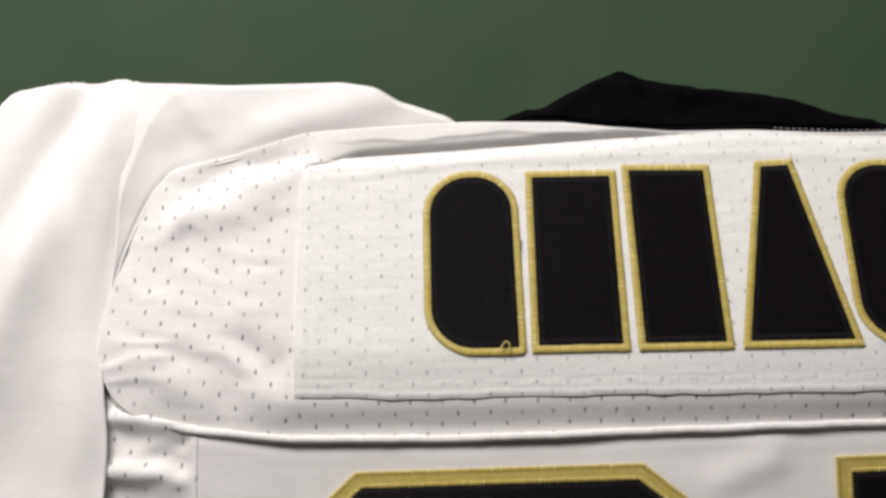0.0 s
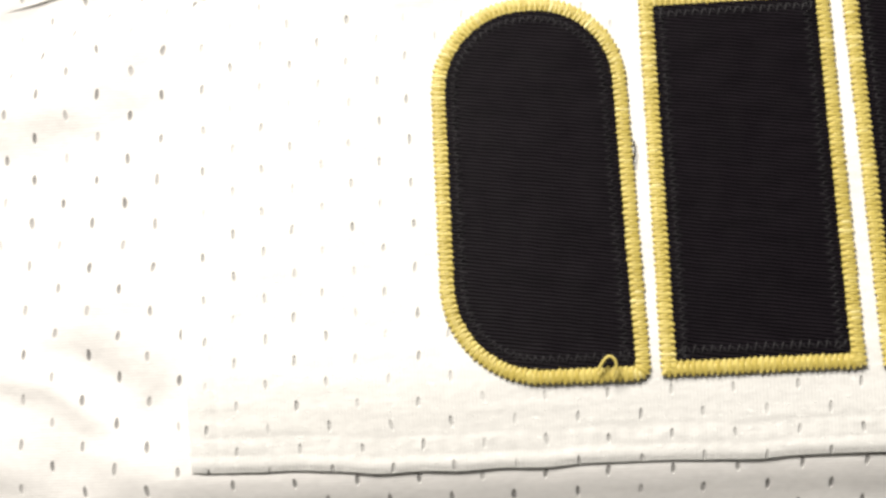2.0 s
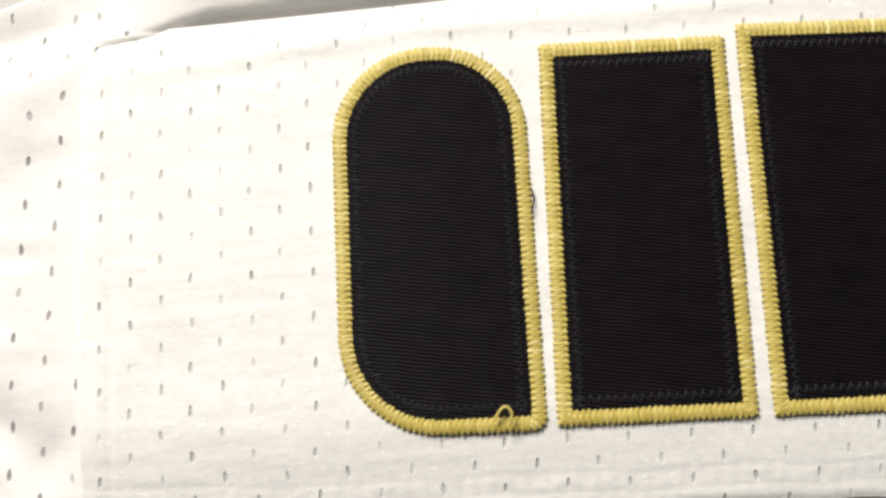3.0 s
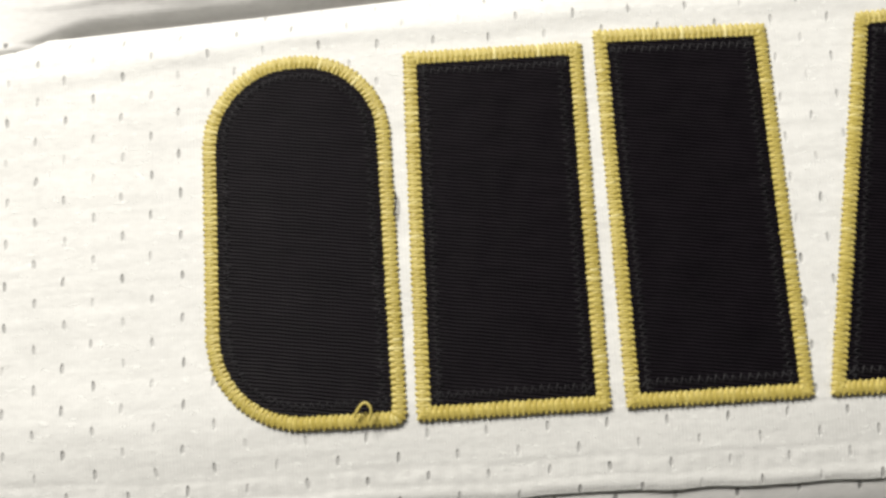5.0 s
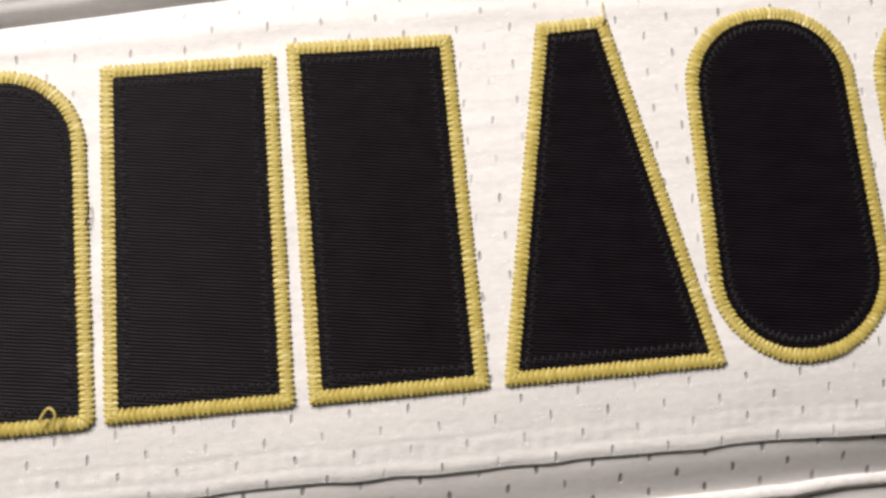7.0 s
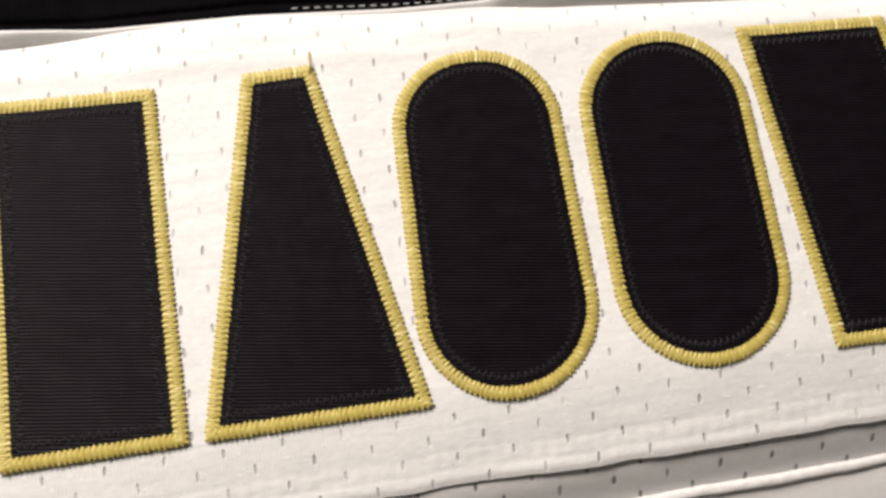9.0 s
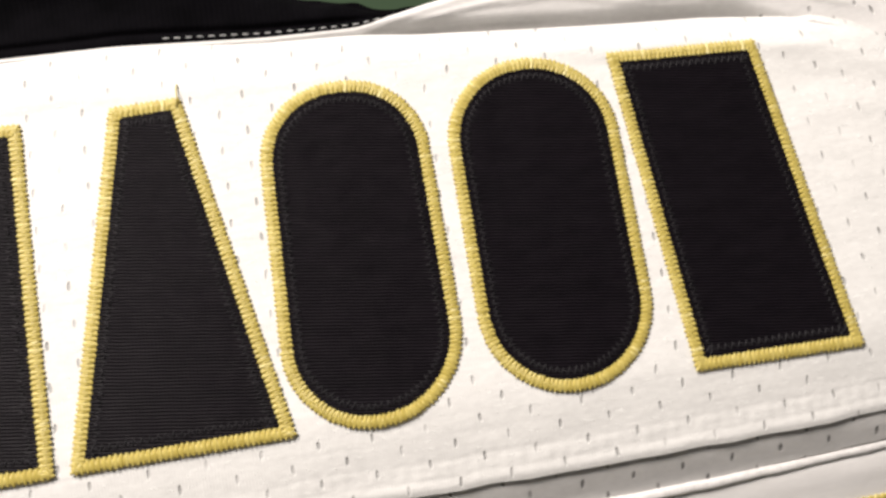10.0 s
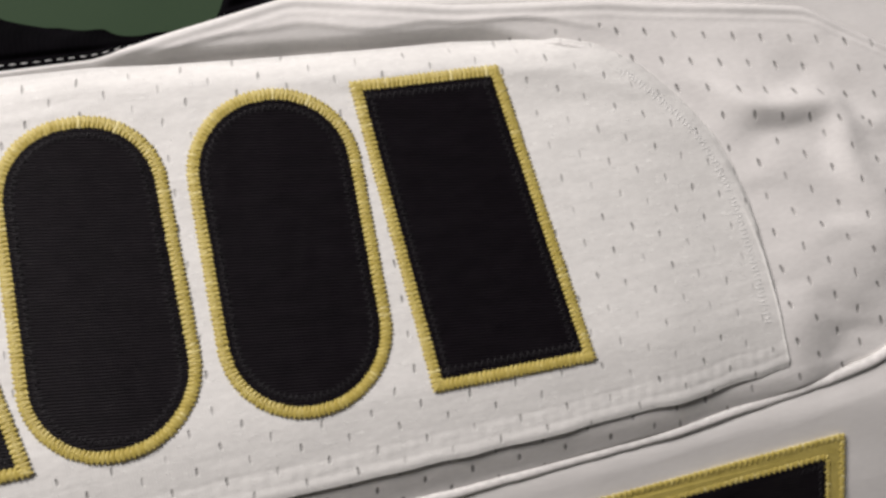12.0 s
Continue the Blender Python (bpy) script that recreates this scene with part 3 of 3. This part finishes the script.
def slab(line, z_at, lift, drop, edge=0.2, bends=()):
    """A filled, slightly round-edged sheet inside a closed outline that follows the cloth.
    bends: the lines y, in millimetres, at which it may bend."""
    bm = bmesh.new()
    mids = inward(line)
    rings = []
    for off, z in ((0, -drop), (0, lift - edge), (edge, lift)):
        ring = line + mids * off
        rings.append([bm.verts.new((p[0] * MM, p[1] * MM, z * MM)) for p in ring])
    size = len(line)
    for a, b in zip(rings, rings[1:]):
        for k in range(size):
            bm.faces.new((a[k], a[(k + 1) % size], b[(k + 1) % size], b[k]))
    bm.faces.new(rings[-1])
    for y in bends:
        geom = bm.verts[:] + bm.edges[:] + bm.faces[:]
        bmesh.ops.bisect_plane(bm, geom=geom, plane_co=(0, y * MM, 0), plane_no=(0, 1, 0))
    for v in bm.verts:
        v.co.z += float(z_at(np.array(v.co.x / MM), np.array(v.co.y / MM))) * MM
    for f in bm.faces:
        f.smooth = len(f.verts) == 4 and not bends
    return bm


def satin(line, z_at, start, end, pitch_steps, seed, lift, radius=0.34, slant=0.35, closed=True, uneven=0.0, zigzag=False):
    """A dense row of threads across the edge of a patch, slanted or in a zigzag."""
    rng = random.Random(seed)
    mids = inward(line)
    bm = bmesh.new()
    size = len(line)
    for k in range(0 if closed else 2, size if closed else size - 2, pitch_steps):
        p, m = line[k], mids[k]
        tang = np.array((m[1], -m[0]))
        odd = (k // pitch_steps) % 2
        lean = slant * (1 if odd or not zigzag else -1)
        a = p + m * (start - (0.35 * uneven if zigzag and odd else 0) + rng.uniform(-0.08, 0.08)) - tang * lean
        b = p + m * (end + (uneven * 0.7 if odd else -uneven * 0.5) + rng.uniform(-0.15, 0.15)) + tang * (lean + rng.uniform(-0.08, 0.08))
        rr = radius * rng.uniform(0.9, 1.1) * (1.25 if zigzag and odd else 1.0)
        d = (b - a) / np.linalg.norm(b - a)
        s = np.array((-d[1], d[0])) * rr
        rows = []
        for f, fat, up in ((0.0, 0.5, -0.14), (0.2, 1.0, 0.05), (0.75, 0.95, 0.1), (1.0, 0.3, -0.05)):
            c = a + (b - a) * f
            z = float(z_at(np.array(c[0]), np.array(c[1]))) + lift + up * (0.8 + 0.4 * rng.random())
            rows.append([bm.verts.new(((c[0] + s[0] * w * fat) * MM, (c[1] + s[1] * w * fat) * MM, (z + h * fat) * MM))
                         for w, h in ((-1, -0.2), (-0.5, 0.1), (0.5, 0.1), (1, -0.2))])
        for r0, r1 in zip(rows, rows[1:]):
            for j in range(3):
                f = bm.faces.new((r0[j], r1[j], r1[j + 1], r0[j + 1]))
                f.smooth = True
    return bm


def sewn_patch(name, corners, radii, z_at, seed, gold=3.0, label="", bends=()):
    """A black twill patch on a gold twill backing, edged with gold satin stitch."""
    outer = rounded(corners, radii)
    inner = rounded(inset(corners, gold), [max(r - gold, 0.6) for r in radii])
    backing = part(name, slab(rounded(inset(corners, 0.2), [max(r - 0.2, 0.5) for r in radii]), z_at, 0.22, 1.2, 0.2, bends), m_gold, jersey, label)
    part("twill_face", slab(inner, z_at, 0.42, 0.3, 0.2, bends), m_twill, backing, "black ribbed twill face")
    if gold < 4:
        part("satin_stitch", satin(rounded(corners, radii, 0.25), z_at, 0.0, gold + 0.1, 2, seed, 0.3, 0.36, 0.06, True, 0.85, True), m_thread, backing, "dense gold satin stitching")
    else:
        part("satin_stitch", satin(outer, z_at, -0.1, 1.4, 2, seed, 0.3, 0.26, 0.15, True, 0.4, True), m_thread, backing, "gold stitching along the outer edge")
        part("satin_stitch", satin(inner, z_at, -1.1, 0.4, 2, seed + 9, 0.36, 0.26, 0.15, True, 0.4, True), m_thread, backing, "gold stitching along the black face")
    part("inner_seam", satin(inner, z_at, 1.1, 2.4, 2, seed + 50, 0.41, 0.15, 0.3, True, 0.4, True), m_black_thread, backing, "black zigzag seam")
    return backing


def flat_plate(x, y):
    return np.asarray(x, float) * 0 - 0.38


BAR = "plain black twill bar with a gold stitched border"
bars = (
    (((-72, -0.5), (-38, -0.5), (-38.5, 66.5), (-72, 66.5)), (16.6, 2, 15.5, 16.6)),
    (((-36, 0), (-3, 0), (-2.5, 66), (-35, 66)), (0.6, 0.6, 0.6, 0.6)),
    (((0, 0), (32, 0), (31.5, 67.5), (0, 68)), (0.6, 0.6, 0.6, 0.6)),
    (((35, 0), (76, 0), (62, 69), (48.5, 68.5)), (0.6, 0.6, 0.6, 0.6)),
    (((74.8, -0.8), (110.5, -0.8), (109.5, 68.3), (76.5, 68.3)), (16.5, 17.5, 15.5, 16)),
    (((113.8, -0.3), (149.3, -0.3), (149.3, 68.4), (113.8, 68.4)), (17.3, 17.3, 17.3, 17.3)),
    (((155.5, -0.5), (191.5, -1), (183, 66.5), (150, 67.5)), (0.6, 0.6, 0.6, 0.6)),
)
for k, (corners, radii) in enumerate(bars):
    sewn_patch("name_bar", corners, radii, flat_plate, 100 + k, 2.1, BAR)


def flat_body(x, y):
    return -7.7 - (0.2 + 0.1 * step(20, 150, np.asarray(x, float))) * np.clip(-24 - np.asarray(y, float), 0, 44)


sewn_patch("number_patch", ((-106, -240), (14, -240), (14, -47), (0, -36), (-96, -37), (-106, -46)), (4, 4, 1, 1, 1, 1), flat_body, 201, 5.0, "large black number patch with chamfered gold-stitched corners", (-68,))
sewn_patch("number_patch", ((60, -240), (243, -240), (252, -31.5), (64.5, -35.2)), (4, 4, 0.8, 0.8), flat_body, 202, 5.0, "large black number patch with square gold-stitched corners", (-68,))

# ---- hem stitching and loose threads
edge_x = np.linspace(212, 238.5, 400)
right_line = np.stack([edge_x, plate_high(edge_x)], -1)
right_line = right_line[right_line[:, 1] > -11]


def run_of(line, spacing):
    run = np.r_[0, np.cumsum(np.linalg.norm(np.diff(line, axis=0), axis=1))]
    at = np.arange(0, run[-1], spacing)
    return np.stack([np.interp(at, run, line[:, 0]), np.interp(at, run, line[:, 1])], -1)


plate_part = bpy.data.objects["nameplate"]
zig = run_of(right_line[::-1], 0.5)
hem = part("hem_stitch", satin(zig, lambda x, y: plate_height(np.asarray(x, float), np.asarray(y, float)), 2.6, 5.0, 2, 301, -0.1, 0.2, 0.3, False, 0.5, True), m_white_thread, plate_part, "white zigzag hem stitches")
tagged(hem, kind="stuff")


def loose_thread(points, radius, material, parent, label):
    pts = np.array(points, float)
    t = np.linspace(0, len(pts) - 1, 24)
    line = np.stack([curve(*[(i, p[c]) for i, p in enumerate(pts)], soft=0.4)(t) for c in range(3)], -1)
    return tube("loose_thread", line, radius, material, parent, label, 6)


name_bars = [o for o in bpy.data.objects if o.name.startswith("name_bar")]
loose_thread(((61, 67, 0.6), (61.8, 69, 0.5), (61.6, 70.5, 0.2), (61.9, 72, 0.0)), 0.16, m_thread, name_bars[3], "loose gold thread end")
loose_thread(((-47, 1, 1.2), (-45, 4, 1.6), (-43.5, 2.5, 1.7), (-44.5, 0, 1.2)), 0.25, m_thread, name_bars[0], "frayed gold thread loop")
loose_thread(((-38.4, 35.5, 0.5), (-37.7, 38, 0.2), (-37.8, 40, 0.0)), 0.15, m_black_thread, name_bars[0], "loose black thread end")
